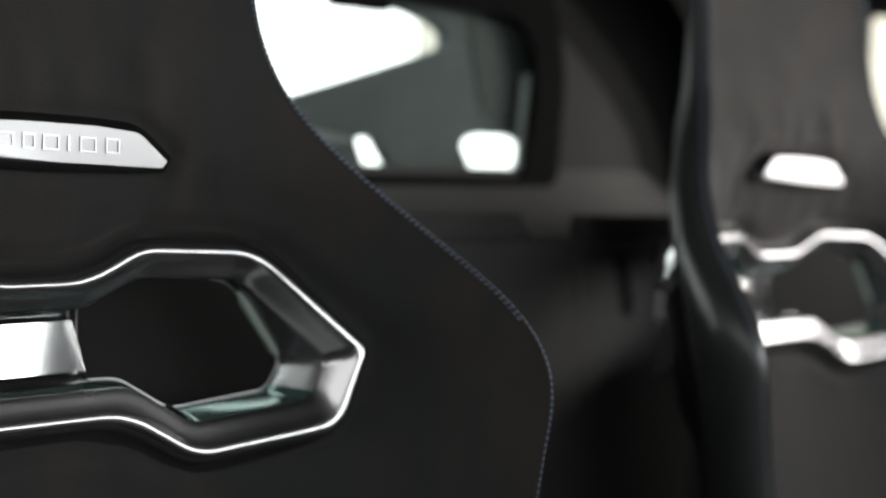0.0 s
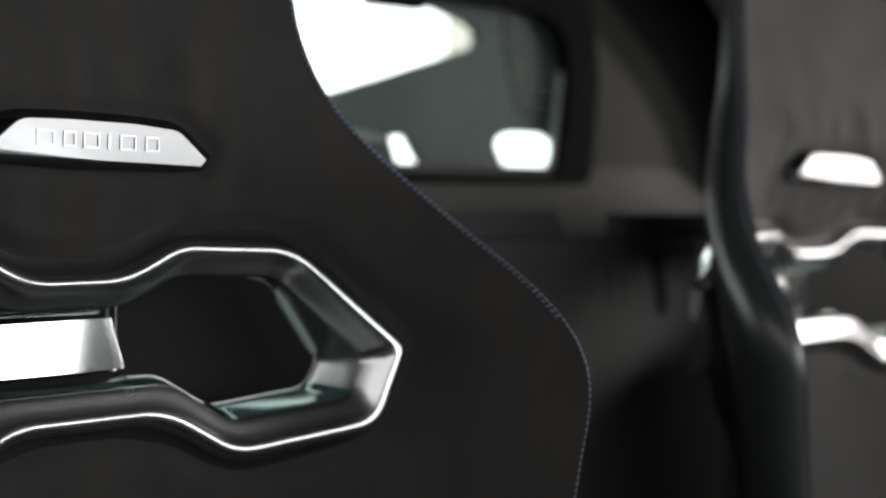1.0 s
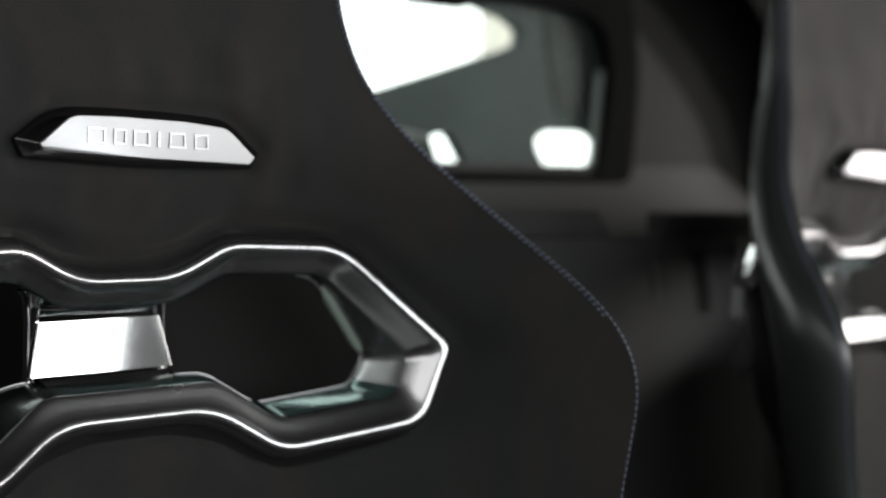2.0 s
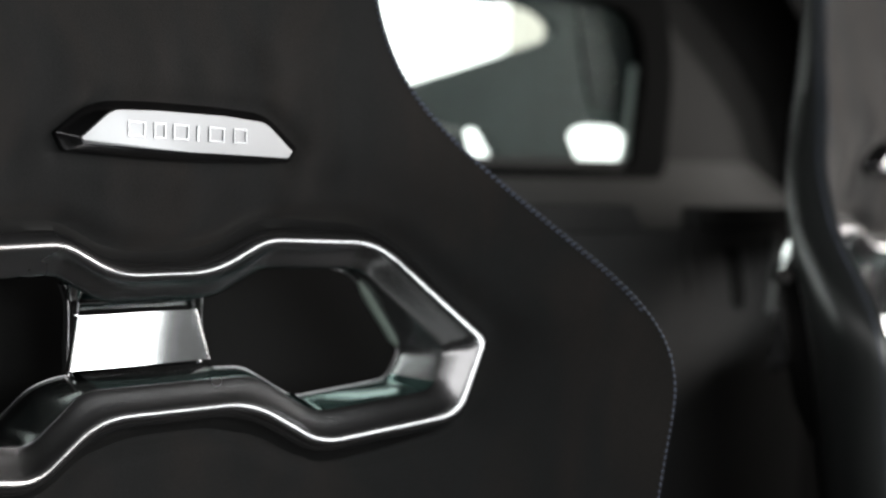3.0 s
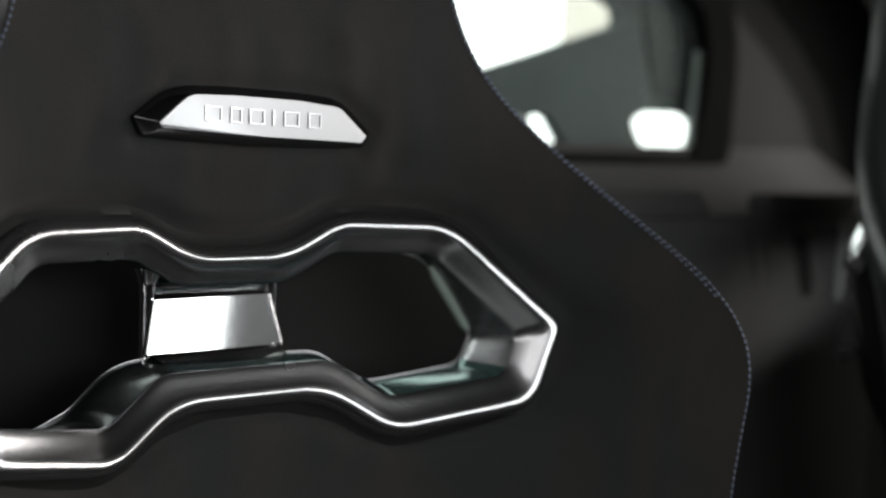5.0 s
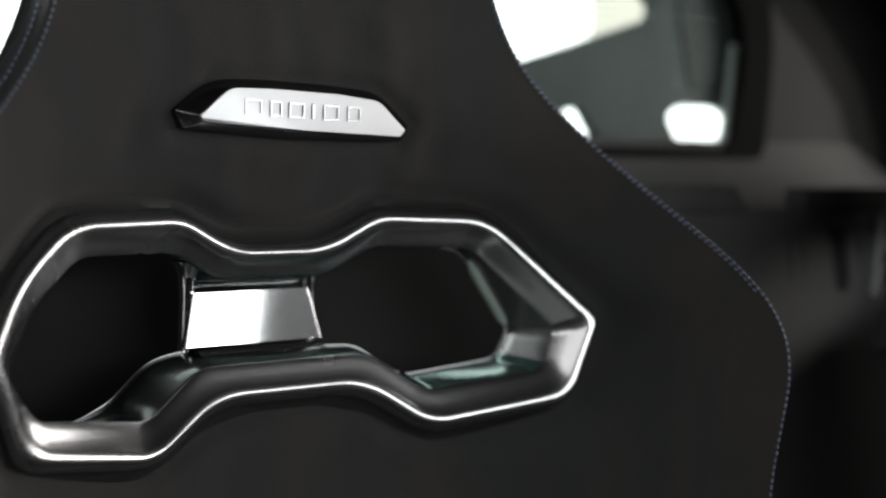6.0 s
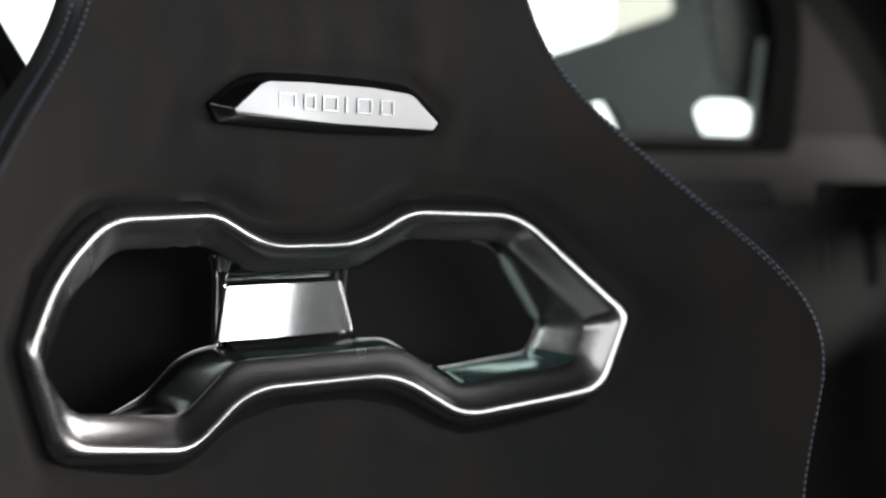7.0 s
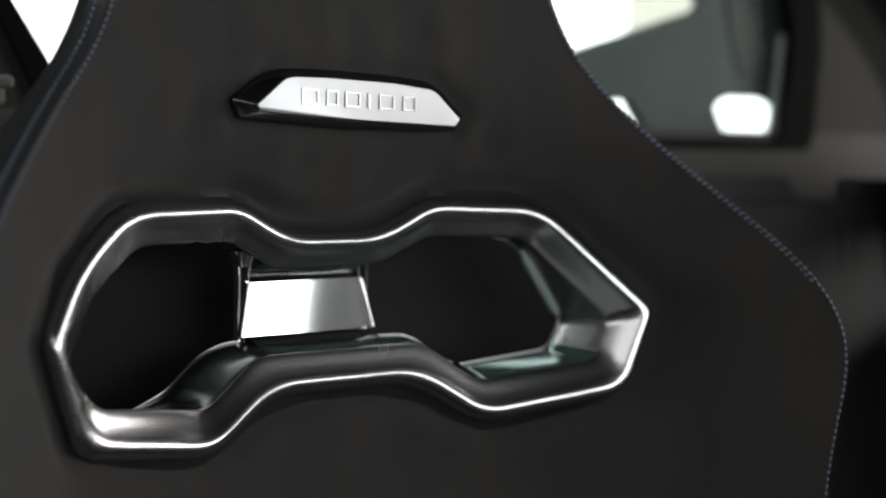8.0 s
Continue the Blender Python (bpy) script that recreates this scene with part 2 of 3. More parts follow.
def inner_loop(d, dy, k=0.7):
    return [(v.x, v.y, v.z + H) for v in rounded(shifted(inset(INNER, d), dy), [min(r * k, 0.009) for r in TURNS], between_turns=5)]


def rear_loop(d, dy):
    return [(v.x, v.y, v.z + H) for v in rounded(shifted(inset(REAR, d), dy), [min(r * 0.6, 0.007) if i != 7 else 0.022 for i, r in enumerate(TURNS)], between_turns=5)]


def between(a, b, f, dy=0.0):
    return [(p[0] + (q[0] - p[0]) * f, p[1] + (q[1] - p[1]) * f + dy, p[2] + (q[2] - p[2]) * f) for p, q in zip(a, b)]


def poly_distance(x, z, poly):
    """Distance to a closed polygon and whether inside it, for arrays."""
    best = np.full(x.shape, 1e9)
    inside = np.zeros(x.shape, bool)
    for (ax, az), (bx, bz) in zip(poly, poly[1:] + poly[:1]):
        dx, dz = bx - ax, bz - az
        t = np.clip(((x - ax) * dx + (z - az) * dz) / (dx * dx + dz * dz + 1e-12), 0, 1)
        best = np.minimum(best, np.hypot(x - ax - t * dx, z - az - t * dz))
        if az != bz:
            inside ^= ((az > z) != (bz > z)) & (x < (bx - ax) * (z - az) / (bz - az) + ax)
    return best, inside


def ridge_near(x, z):
    """Distance to the slot's ridge, the ridge's y at the nearest place, and whether inside, for arrays."""
    best, level = np.full(x.shape, 1e9), np.zeros(x.shape)
    for a, b in zip(RIDGE, RIDGE[1:] + RIDGE[:1]):
        dx, dz = b[0] - a[0], b[2] - a[2]
        t = np.clip(((x - a[0]) * dx + (z - a[2]) * dz) / (dx * dx + dz * dz), 0, 1)
        d = np.hypot(x - a[0] - t * dx, z - a[2] - t * dz)
        level = np.where(d < best, a[1] + t * (b[1] - a[1]), level)
        best = np.minimum(best, d)
    return best, level, poly_distance(x, z, [(p[0], p[2]) for p in RIDGE])[1]


BADGE = [(-0.0735, 0.1225), (-0.0520, 0.1402), (-0.0200, 0.1418), (0.0200, 0.1418), (0.0520, 0.1402), (0.0735, 0.1225), (0.0680, 0.1135), (0.0000, 0.1118), (-0.0680, 0.1135)]
FACE = [(-0.0630, 0.1205), (-0.0462, 0.1357), (-0.0200, 0.1368), (0.0200, 0.1368), (0.0464, 0.1348), (0.0640, 0.1200), (0.0610, 0.1163), (0.0000, 0.1164), (-0.0615, 0.1178)]


def grid_front():
    bm = bmesh.new()
    zs = np.concatenate([np.linspace(-0.70, -0.13, 50), np.linspace(-0.126, 0.21, 112), np.linspace(0.216, 0.30, 14)])
    us = np.linspace(-1, 1, 141)
    Z, U = np.meshgrid(zs, us, indexing="ij")
    X = U * eased(Z, EDGE_Z, EDGE_X)
    Y = pad_y(X, Z)
    Y = Y + 0.0011 * np.array([[noise.noise((x * 14, z * 11, 3.1)) for x, z in zip(rx, rz)] for rx, rz in zip(X, Z)])
    db, _ = poly_distance(X, Z, BADGE)
    fold = np.exp(-((db - 0.022) / 0.018) ** 2)
    Y = Y + 0.0026 * fold * np.array([[noise.noise((x * 46, z * 20, 7.7)) for x, z in zip(rx, rz)] for rx, rz in zip(X, Z)])
    hole = [(x, z) for x, y, z in inset(RIDGE, -0.004)]
    near, level, within = ridge_near(X, Z)
    w = np.where(within, 1.0, np.exp(-(near / 0.022) ** 2))
    Y = Y * (1 - w) + (level + 0.0005) * w
    rim = [(v[0], v[1] - H) for v in [(p[0], p[2]) for p in slot_loop(-0.0115, 0, 1.8)]]
    d, ins = poly_distance(X, Z, rim)
    Y = Y + 0.010 * np.where(ins, 1.0, np.exp(-(d / 0.0072) ** 2))
    d, ins = poly_distance(X, Z, BADGE)
    Y = Y + 0.004 * np.where(ins, 1.0, np.exp(-(d / 0.006) ** 2))
    _, gone = poly_distance(X, Z, hole)
    vs = [[bm.verts.new((X[i, j], Y[i, j], Z[i, j] + H)) for j in range(len(us))] for i in range(len(zs))]
    for i in range(len(zs) - 1):
        for j in range(len(us) - 1):
            if not (gone[i, j] and gone[i + 1, j] and gone[i, j + 1] and gone[i + 1, j + 1]):
                bm.faces.new((vs[i][j], vs[i][j + 1], vs[i + 1][j + 1], vs[i + 1][j]))
    return bm


def edge_point(z, side):
    return Vector((side * float(eased(z, EDGE_Z, EDGE_X)), float(eased(z, EDGE_Z, EDGE_Y)), z + H))


def flank_depth(z):
    zs = [-0.5, -0.08, -0.04, 0.00, 0.02, 0.04, 0.06, 0.08, 0.10, 0.12, 0.16, 0.20, 0.24, 0.30]
    return float(eased(z, zs, [0.074, 0.074, 0.079, 0.081, 0.079, 0.070, 0.0595, 0.0495, 0.045, 0.043, 0.043, 0.030, 0.0245, 0.020]))


FLANK = [(0, 0.0006), (0.0012, 0.0013), (0.0034, 0.0033), (0.0064, 0.0068), (0.0092, 0.0112)]


def side_panel(side):
    """The leather flank of a bolster, from the seam round to the back."""
    bm = bmesh.new()
    loops = []
    for z in np.linspace(-0.70, 0.30, 101):
        e = edge_point(z, side)
        d = flank_depth(z)
        k = 1.0 - 0.4 * float(smoothstep(0.08, 0.14, z))
        r = 0.62 * d
        turn = [(0.0124 * k - r + r * math.cos(t), 0.38 * d + r * math.sin(t)) for t in np.linspace(0, 1.4, 11)]
        prof = [(a * k, b) for a, b in FLANK] + [(0.0120 * k, d * 0.28)] + turn + [(-0.038, d + 0.004)]
        loops.append([e + Vector((side * a, b, 0)) for a, b in prof])
    skin(bm, loops, closed=False)
    return bm


def seat_back_shell():
    bm = bmesh.new()
    zs, us = np.linspace(-0.70, 0.30, 126), np.linspace(-1, 1, 61)
    rim = [(x, z) for x, y, z in inset(INNER, -0.011)]
    rows = []
    for z in zs:
        e = edge_point(z, 1)
        x1, y1 = e.x - 0.038, e.y + flank_depth(z) + 0.0035
        bulge = float(smoothstep(-0.16, -0.06, z) * (1 - smoothstep(0.04, 0.09, z)))
        yb = max(y1 + 0.03, float(eased(z, MID_Z, MID_Y)) + 0.065)
        rows.append([bm.verts.new((u * x1, max(y1 + (yb - y1) * (1 - abs(u)) ** (0.95 - 0.5 * bulge), float(pad_y(u * x1, z)) + 0.012 + 0.018 * min(1.0, 5 * (1 - abs(u)))), z + H)) for u in us])
    for r0, r1 in zip(rows, rows[1:]):
        for j in range(len(us) - 1):
            quad = (r0[j], r0[j + 1], r1[j + 1], r1[j])
            cx, cz = sum(v.co.x for v in quad) / 4, sum(v.co.z for v in quad) / 4 - H
            if not poly_distance(np.array([cx]), np.array([cz]), rim)[1][0]:
                bm.faces.new(quad)
    return bm


def stitches(side, off, start=-0.30):
    """A row of thread stitches beside the seam; off: metres outwards from it (minus: on the pad)."""
    bm = bmesh.new()
    z, last = start, None
    pts = []
    while z < 0.29:
        e = edge_point(z, side)
        if off < 0:
            e.x += side * off
            e.y = float(pad_y(e.x, z)) - 0.0004
        else:
            e += Vector((side * off, float(np.interp(off, [p[0] for p in FLANK], [p[1] for p in FLANK])) - 0.0007, 0))
        if last is None or (e - last).length >= 0.0038:
            pts.append(e)
            last = e
        z += 0.0003
    for a, b in zip(pts, pts[1:]):
        d = (b - a).normalized()
        m = Matrix.Translation((a + b) / 2) @ d.to_track_quat("Z", "Y").to_matrix().to_4x4() @ pose(0, 0, 0, 0, 9, 0) @ Matrix.Diagonal((0.0008, 0.0007, 0.0015, 1))
        bmesh.ops.create_icosphere(bm, subdivisions=1, radius=1, matrix=m)
    return bm


def make_seat():
    seat = new("bucket_seat")
    tagged(seat, "black suede bucket seat with leather flanks and a chrome-trimmed slot", "seat", "seats of the cabin")
    part("pad", grid_front(), SUEDE, seat, "charcoal suede front pad")
    for s in (-1, 1):
        part("bolster_flank", side_panel(s), LEATHER, seat, "black leather bolster flank")
        for off, start in (((-0.0020, -0.30), (0.0046, -0.30)) if s < 0 else ((-0.0016, 0.03), (0.0003, -0.30))):
            part("stitching", stitches(s, off, start), THREAD, seat, "blue seam stitching", kind="stuff")
    part("back_shell", seat_back_shell(), GLOSS, seat)
    bm = bmesh.new()
    e = edge_point(0.30, 1)
    x1, y1 = e.x - 0.038, e.y + flank_depth(0.30) + 0.0035
    yb = max(y1 + 0.03, float(eased(0.30, MID_Z, MID_Y)) + 0.065)
    loops = []
    for u in np.linspace(-1, 1, 41):
        f = Vector((u * e.x, float(pad_y(u * e.x, 0.30)), 0.30 + H))
        b = Vector((u * x1, max(y1 + (yb - y1) * (1 - abs(u)) ** 0.95, float(pad_y(u * x1, 0.30)) + 0.012 + 0.018 * min(1.0, 5 * (1 - abs(u)))), 0.30 + H))
        loops.append([f.lerp(b, (1 - math.cos(t)) / 2) + Vector((0, 0, 0.034 * math.sin(t) * (1 - 0.9 * abs(u) ** 4))) for t in np.linspace(0, math.pi, 11)])
    skin(bm, loops, closed=False)
    part("headrest_top", bm, LEATHER, seat, "black leather top of the headrest")
    bm = box(bmesh.new(), -0.24, 0.24, -0.62, -0.17, 0.10, 0.27, 0.05)
    part("seat_cushion", bm, SUEDE, seat, "charcoal suede seat cushion")
    bm = box(bmesh.new(), -0.20, 0.20, -0.60, -0.05, 0.001, 0.12, 0.02)
    part("seat_base", bm, BLACK, seat, "black seat base")
    # bezel: black outer lip, bright ridge, bevel, deep tunnel
    bm = bmesh.new()
    skin(bm, [slot_loop(-0.0158, 0.014, 1.6), slot_loop(-0.0112, 0.0102, 1.4), slot_loop(-0.0075, 0.0085, 1.2), slot_loop(-0.0054, 0.0045, 1.1)])
    part("bezel", bm, BLACK, seat, "black bezel lip")
    ridge, rim = slot_loop(0, 0), inner_loop(0, 0)
    bm = bmesh.new()
    foot, crest, slope = slot_loop(-0.0062, 0.0056, 1.1), slot_loop(-0.0011, -0.0044, 1.0), [tuple(Vector(p).lerp(Vector(q), 0.33 + 0.22 * float(smoothstep(0.14, 0.18, abs(p[0]))))) for p, q in zip(ridge, rim)]
    arc = [[tuple(Vector(p) * (1 - t) ** 2 + Vector(q) * 2 * t * (1 - t) + Vector(r) * t * t) for p, q, r in zip(foot, crest, slope)] for t in np.linspace(0, 1, 13)]
    skin(bm, arc + [between(ridge, rim, f) for f in (0.62, 0.78, 0.96)] + [inner_loop(-0.0001, 0.0002), inner_loop(0.0004, 0.0010)])
    part("slot_trim", bm, SATIN, seat, "satin chrome slot surround")
    mouth, back = inner_loop(0.0006, 0.0016), rear_loop(0, 0)
    rows = [inner_loop(0.0004, 0.0008), mouth] + [between(mouth, back, f) for f in (0.25, 0.5, 0.75)] + [back, rear_loop(-0.0003, 0.0008), rear_loop(-0.0010, 0.0012)]
    run = len(back) // 15
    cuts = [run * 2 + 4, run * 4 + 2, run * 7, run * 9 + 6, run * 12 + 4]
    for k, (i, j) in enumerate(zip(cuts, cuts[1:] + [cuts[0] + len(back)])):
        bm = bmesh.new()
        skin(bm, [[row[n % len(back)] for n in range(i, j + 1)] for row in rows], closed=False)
        # one tunnel material, darker at lower left; elsewhere the green reflection tints its colour
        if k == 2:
            part("slot_tunnel", bm, TUNNEL_SHADED, seat, "lower left of the slot tunnel, darkened in its colour")
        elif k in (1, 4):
            part("slot_tunnel", bm, TUNNEL_GLEAM, seat, "polished slot tunnel, green reflection put into its colour")
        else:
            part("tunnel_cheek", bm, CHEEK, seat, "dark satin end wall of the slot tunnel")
    # added bead gives the tunnel's rear edge its thin glint
    bm = bmesh.new()
    skin(bm, [rear_loop(-0.0002, -0.0005), rear_loop(0.0004, -0.0004), rear_loop(0.0007, 0.0002), rear_loop(0.0004, 0.0008), rear_loop(-0.0002, 0.0010)])
    part("rear_edge_glint", bm, SILVER, seat, "thin metal bead added for the glint round the slot rear")
    def at(*points):
        return [(x, y, z + H) for x, y, z in points]
    part("joint_glint_bead", tube(at((0.1684, -0.0300, 0.0012), (0.1614, 0.0050, -0.0024)), 0.0007), CHROME, seat, "bright bead for the parting line and crease glints of the tunnel")
    # the next two beads are added for glints along creases, not joints
    part("joint_glint_bead", tube(at((0.0842, 0.0112, -0.0240), (0.0858, -0.0080, -0.0298)), [0.0016, 0.0011]), CHROME, seat, "bright bead for the parting line and crease glints of the tunnel")
    part("joint_glint_bead", tube(at((-0.0905, 0.0290, -0.0286), (-0.0830, 0.0180, -0.0362)), [0.0004, 0.0007]), SILVER, seat, "bright bead for the parting line and crease glints of the tunnel")
    # pale bead added for light reflected along the edge behind the slot
    part("shell_edge_glint", tube(at((0.1300, 0.0075, 0.0410), (0.1345, 0.0070, 0.0350), (0.1560, 0.0060, 0.0050), (0.1590, 0.0055, 0.0005)), [0.0014, 0.0037, 0.0034, 0.0016], 12), SHELL_GLINT, seat, "pale bead for the reflection on the shell edge behind the slot")
    # middle bridge: tilted polished face with round upright edges, narrowing to the back
    bm = bmesh.new()
    rows = []
    for k, grow, dy in ((0, -0.0026, 0.0), (0, -0.0012, 0.00002), (0, -0.0005, 0.00015), (1, -0.0001, 0.0006), (1, 0.0002, 0.0014), (2, 0.0, 0.0040), (3, -0.018, 0.034)):
        rows.append([(x * (1 + grow / 0.038), y + dy + (0.45 * x * x + 0.028 * x - 0.012 * x * ((z + 0.0034) / 0.029 - 0.5)) * (1 if k < 3 else 0), z + H) for x, y, z in
                     [(u * (0.0380 + 0.0072 * (1 - w)), 0.0335 + 0.0050 * w, -0.0034 + 0.0290 * w) for u, w in
                      [(a, 1) for a in np.linspace(-1, 1, 13)] + [(1, b) for b in np.linspace(0.9, 0.1, 7)] + [(a, 0) for a in np.linspace(1, -1, 13)] + [(-1, b) for b in np.linspace(0.1, 0.9, 7)]]])
    made = skin(bm, rows)
    top, bottom = made[0][:13], made[0][20:33][::-1]
    left, right = made[0][33:][::-1], made[0][13:20]
    lines = [top]
    for j in range(7):
        f = (j + 1) / 8
        l, r = left[j], right[j]
        mid = [bm.verts.new(tuple(top[i].co.lerp(bottom[i].co, f))) for i in range(1, 12)]
        lines.append([l] + mid + [r])
    lines.append(bottom)
    for r0, r1 in zip(lines, lines[1:]):
        for i in range(12):
            bm.faces.new((r0[i], r0[i + 1], r1[i + 1], r1[i]))
    bridge = part("bridge", bm, CHROME, seat, "mirror-polished bridge across the slot")
    bm = bmesh.new()
    arc = [[(x, 0.0475 - (0.0052 + 0.0012 * math.cos(x * 130)) * math.cos(a), 0.0335 + 0.0056 * math.sin(a) + H) for a in np.linspace(-1.5, 1.5, 13)] for x in np.linspace(-0.040, 0.040, 41)]
    skin(bm, arc, closed=False)
    part("bridge_top", bm, CHROME, bridge, "polished roll over the bridge")
    for s in (-1, 1):
        bm = bmesh.new()
        skin(bm, [[(s * (0.0392 + 0.0008 * s) + r * math.cos(a), 0.0450 + r * math.sin(a), z + H) for a in np.linspace(0, 2 * math.pi, 17)[:-1]] for r, z in ((0.0060, -0.0075), (0.0050, -0.0050), (0.0046, 0.0), (0.0045, 0.028), (0.0048, 0.033), (0.0058, 0.037), (0.0085, 0.043))])
        part("bridge_post", bm, CHROME, bridge)
    bm = bmesh.new()
    skin(bm, [[(u * w, y + 4 * (u * w) ** 2, z + H) for u in np.linspace(-1, 1, 15)] for w, y, z in ((0.038, 0.046, -0.0030), (0.039, 0.034, -0.0044), (0.040, 0.026, -0.0048), (0.040, 0.016, -0.0072), (0.038, 0.009, -0.0104))], closed=False)
    part("bridge_foot", bm, GLOSS, bridge, "gloss black ledge under the bridge")

    # badge: raised plate with a tilted facet round it and six plain outlined marks
    def badge_loop(a, b, f, y):
        pts = [((1 - f) * p[0] + f * q[0], y, (1 - f) * p[1] + f * q[1]) for p, q in zip(a, b)]
        return [(v.x, v.y - 0.02 * abs(v.x) ** 1.2, v.z - 0.03 * v.x + H) for v in rounded(pts, [r * (1 - 0.6 * min(1.0, f)) for r in (0.0016, 0.013, 0.008, 0.008, 0.010, 0.0016, 0.002, 0.002, 0.002)], 5)]
    # facet metal coloured darker than the plate for its dark reflections
    bm = bmesh.new()
    skin(bm, [badge_loop(BADGE, FACE, 0, 0.006), badge_loop(BADGE, FACE, 0, -0.0045), badge_loop(BADGE, FACE, 0.06, -0.0055), badge_loop(BADGE, FACE, 0.90, -0.0132), badge_loop(BADGE, FACE, 0.97, -0.0136)])
    badge = part("badge", bm, BEVEL_SHADED, seat, "bevelled surround of the badge, darkened for its reflections")
    bm = bmesh.new()
    rows = skin(bm, [badge_loop(BADGE, FACE, f, y) for f, y in ((0.95, -0.0132), (0.955, -0.0139), (0.975, -0.0143), (1.01, -0.0145))])
    bm.faces.new(rows[-1])
    part("badge_face", bm, SILVER, badge, "brushed silver badge plate")
    for x0, x1 in ((-0.0377, -0.0277), (-0.0227, -0.0157), (-0.0113, -0.0020), (0.0029, 0.0042), (0.0101, 0.0197), (0.0255, 0.0339)):
        z0, z1, w = 0.1226, 0.1306, 0.0008
        loops = [[(x, z + H - 0.03 * x) for x, z in ((x0, z0), (x1, z0), (x1, z1), (x0, z1))]]
        if x1 - x0 > 0.004:
            loops.append([(x, z + H - 0.03 * x) for x, z in ((x0 + w, z0 + w), (x1 - w, z0 + w), (x1 - w, z1 - w), (x0 + w, z1 - w))])
        part("mark", plate(loops, -0.0156, -0.0142), SATIN, badge, "plain raised mark", smooth=False)
    # bright plate added at the rear rim of each flank, angled to mirror the window
    for s in (-1, 1):
        bm = bmesh.new()
        thin = Vector((s * 0.729, 0.522, 0.446)).normalized()
        side = Vector((0, 0, 1)).cross(thin).normalized()
        turn = Matrix.Translation((s * 0.2170, -0.0375, 0.0600 + H)) @ Matrix((side, thin.cross(side), thin)).transposed().to_4x4()
        rows = skin(bm, [[turn @ Vector((0.0125 * f * math.cos(t), 0.030 * f * math.sin(t), h)) for t in np.linspace(0, 2 * math.pi, 25)[:-1]] for f, h in ((1.0, -0.010), (1.0, 0.0004), (0.95, 0.0012), (0.85, 0.0015), (0.40, 0.0017))])
        bm.faces.new(rows[0])
        bm.faces.new(rows[-1])
        part("rim_plate", bm, CHROME, seat, "bright plate on the shell rim, angled to mirror the window")
    return seat


seat = make_seat()
copy_thing(seat, pose(0.72, 0, -0.0025))

# ---- cabin ----
part("floor", box(bmesh.new(), -0.45, 1.35, -1.7, 0.45, -0.04, 0.0), CARPET, None, smooth=False, kind="structure")
part("ceiling", box(bmesh.new(), -0.33, 1.35, -1.20, 0.29, 1.14, 1.18), HEADLINER, None, smooth=False, kind="structure")
part("ground", box(bmesh.new(), -6.0, 6.0, -6.0, 6.0, -0.34, -0.30), STUDIO, None, "pale studio floor under the car", smooth=False, kind="structure")
# unseen boards added left of the cabin to keep the world's light out
part("light_block_left", box(bmesh.new(), -0.79, -0.75, -1.7, 0.45, 0.00, 1.42), DARK, None, smooth=False, kind="structure")
part("light_block_top", box(bmesh.new(), -0.79, -0.33, -1.7, 0.45, 1.42, 1.46), DARK, None, smooth=False, kind="structure")
part("light_block_over_door", box(bmesh.new(), -0.34, -0.33, -1.7, 0.45, 1.18, 1.42), DARK, None, smooth=False, kind="structure")
part("light_block_left_rear", box(bmesh.new(), -0.75, -0.34, 0.30, 0.34, 1.14, 1.42), DARK, None, smooth=False, kind="structure")
part("light_block_left_front", box(bmesh.new(), -0.75, -0.34, -1.33, -1.29, 1.18, 1.42), DARK, None, smooth=False, kind="structure")
bm = box(bmesh.new(), 1.20, 1.24, -1.7, 0.45, -0.04, 0.80)
part("wall_right", bm, DARK, None, smooth=False, kind="structure")
part("wall_right_front", box(bmesh.new(), 1.20, 1.24, -1.7, -1.06, 0.80, 1.18), DARK, None, smooth=False, kind="structure")
# the narrower opening is added for the dim reflection panel
part("wall_front", plate([[(-0.75, -0.04), (1.35, -0.04), (1.35, 1.18), (-0.75, 1.18)], [(-0.37, 0.80), (0.89, 0.80), (0.89, 1.16), (-0.37, 1.16)], [(0.915, 0.80), (1.17, 0.80), (1.17, 1.14), (0.915, 1.14)]], -1.33, -1.29), DARK, None, smooth=False, kind="structure")
part("backdrop", box(bmesh.new(), 2.2, 2.3, -2.0, 1.3, -0.5, 3.0), CREAM, None, "cream studio wall outside the car", smooth=False, kind="structure")
part("backdrop_rear", box(bmesh.new(), 3.12, 5.2, 3.0, 3.1, 1.10, 3.0), BEIGE, None, "beige studio screen behind the car", smooth=False, kind="structure")
part("window_rail", box(bmesh.new(), 1.20, 1.24, 0.06, 0.45, 1.036, 1.18), DARK, None, smooth=False, kind="structure")

# rear bulkhead with its window


def up(points):
    return [(p[0], p[1] + H) for p in points]


WIN = up(rounded([(-0.147, 0.27), (0.662, 0.27), (0.681, 0.21), (0.664, 0.108), (-0.042, 0.108)], [0.02, 0.045, 0.03, 0.012, 0.01]))
RING = up(rounded([(-0.165, 0.31), (0.694, 0.31), (0.717, 0.21), (0.708, 0.100), (-0.06, 0.100)], [0.02, 0.07, 0.03, 0.016, 0.01]))
outer = [(-0.75, 0.10), (1.20, 0.10), (1.20, 1.14), (-0.75, 1.14)]
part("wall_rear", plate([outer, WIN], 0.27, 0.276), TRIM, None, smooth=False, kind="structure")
frame_in = up(rounded([(-0.140, 0.264), (0.656, 0.266), (0.677, 0.21), (0.660, 0.110), (-0.040, 0.110)], [0.02, 0.045, 0.03, 0.012, 0.01]))
window_1 = part("window_1", plate([RING, frame_in], 0.263, 0.2695), PITCH, None, "black rubber surround of the rear window", smooth=False, kind="structure")
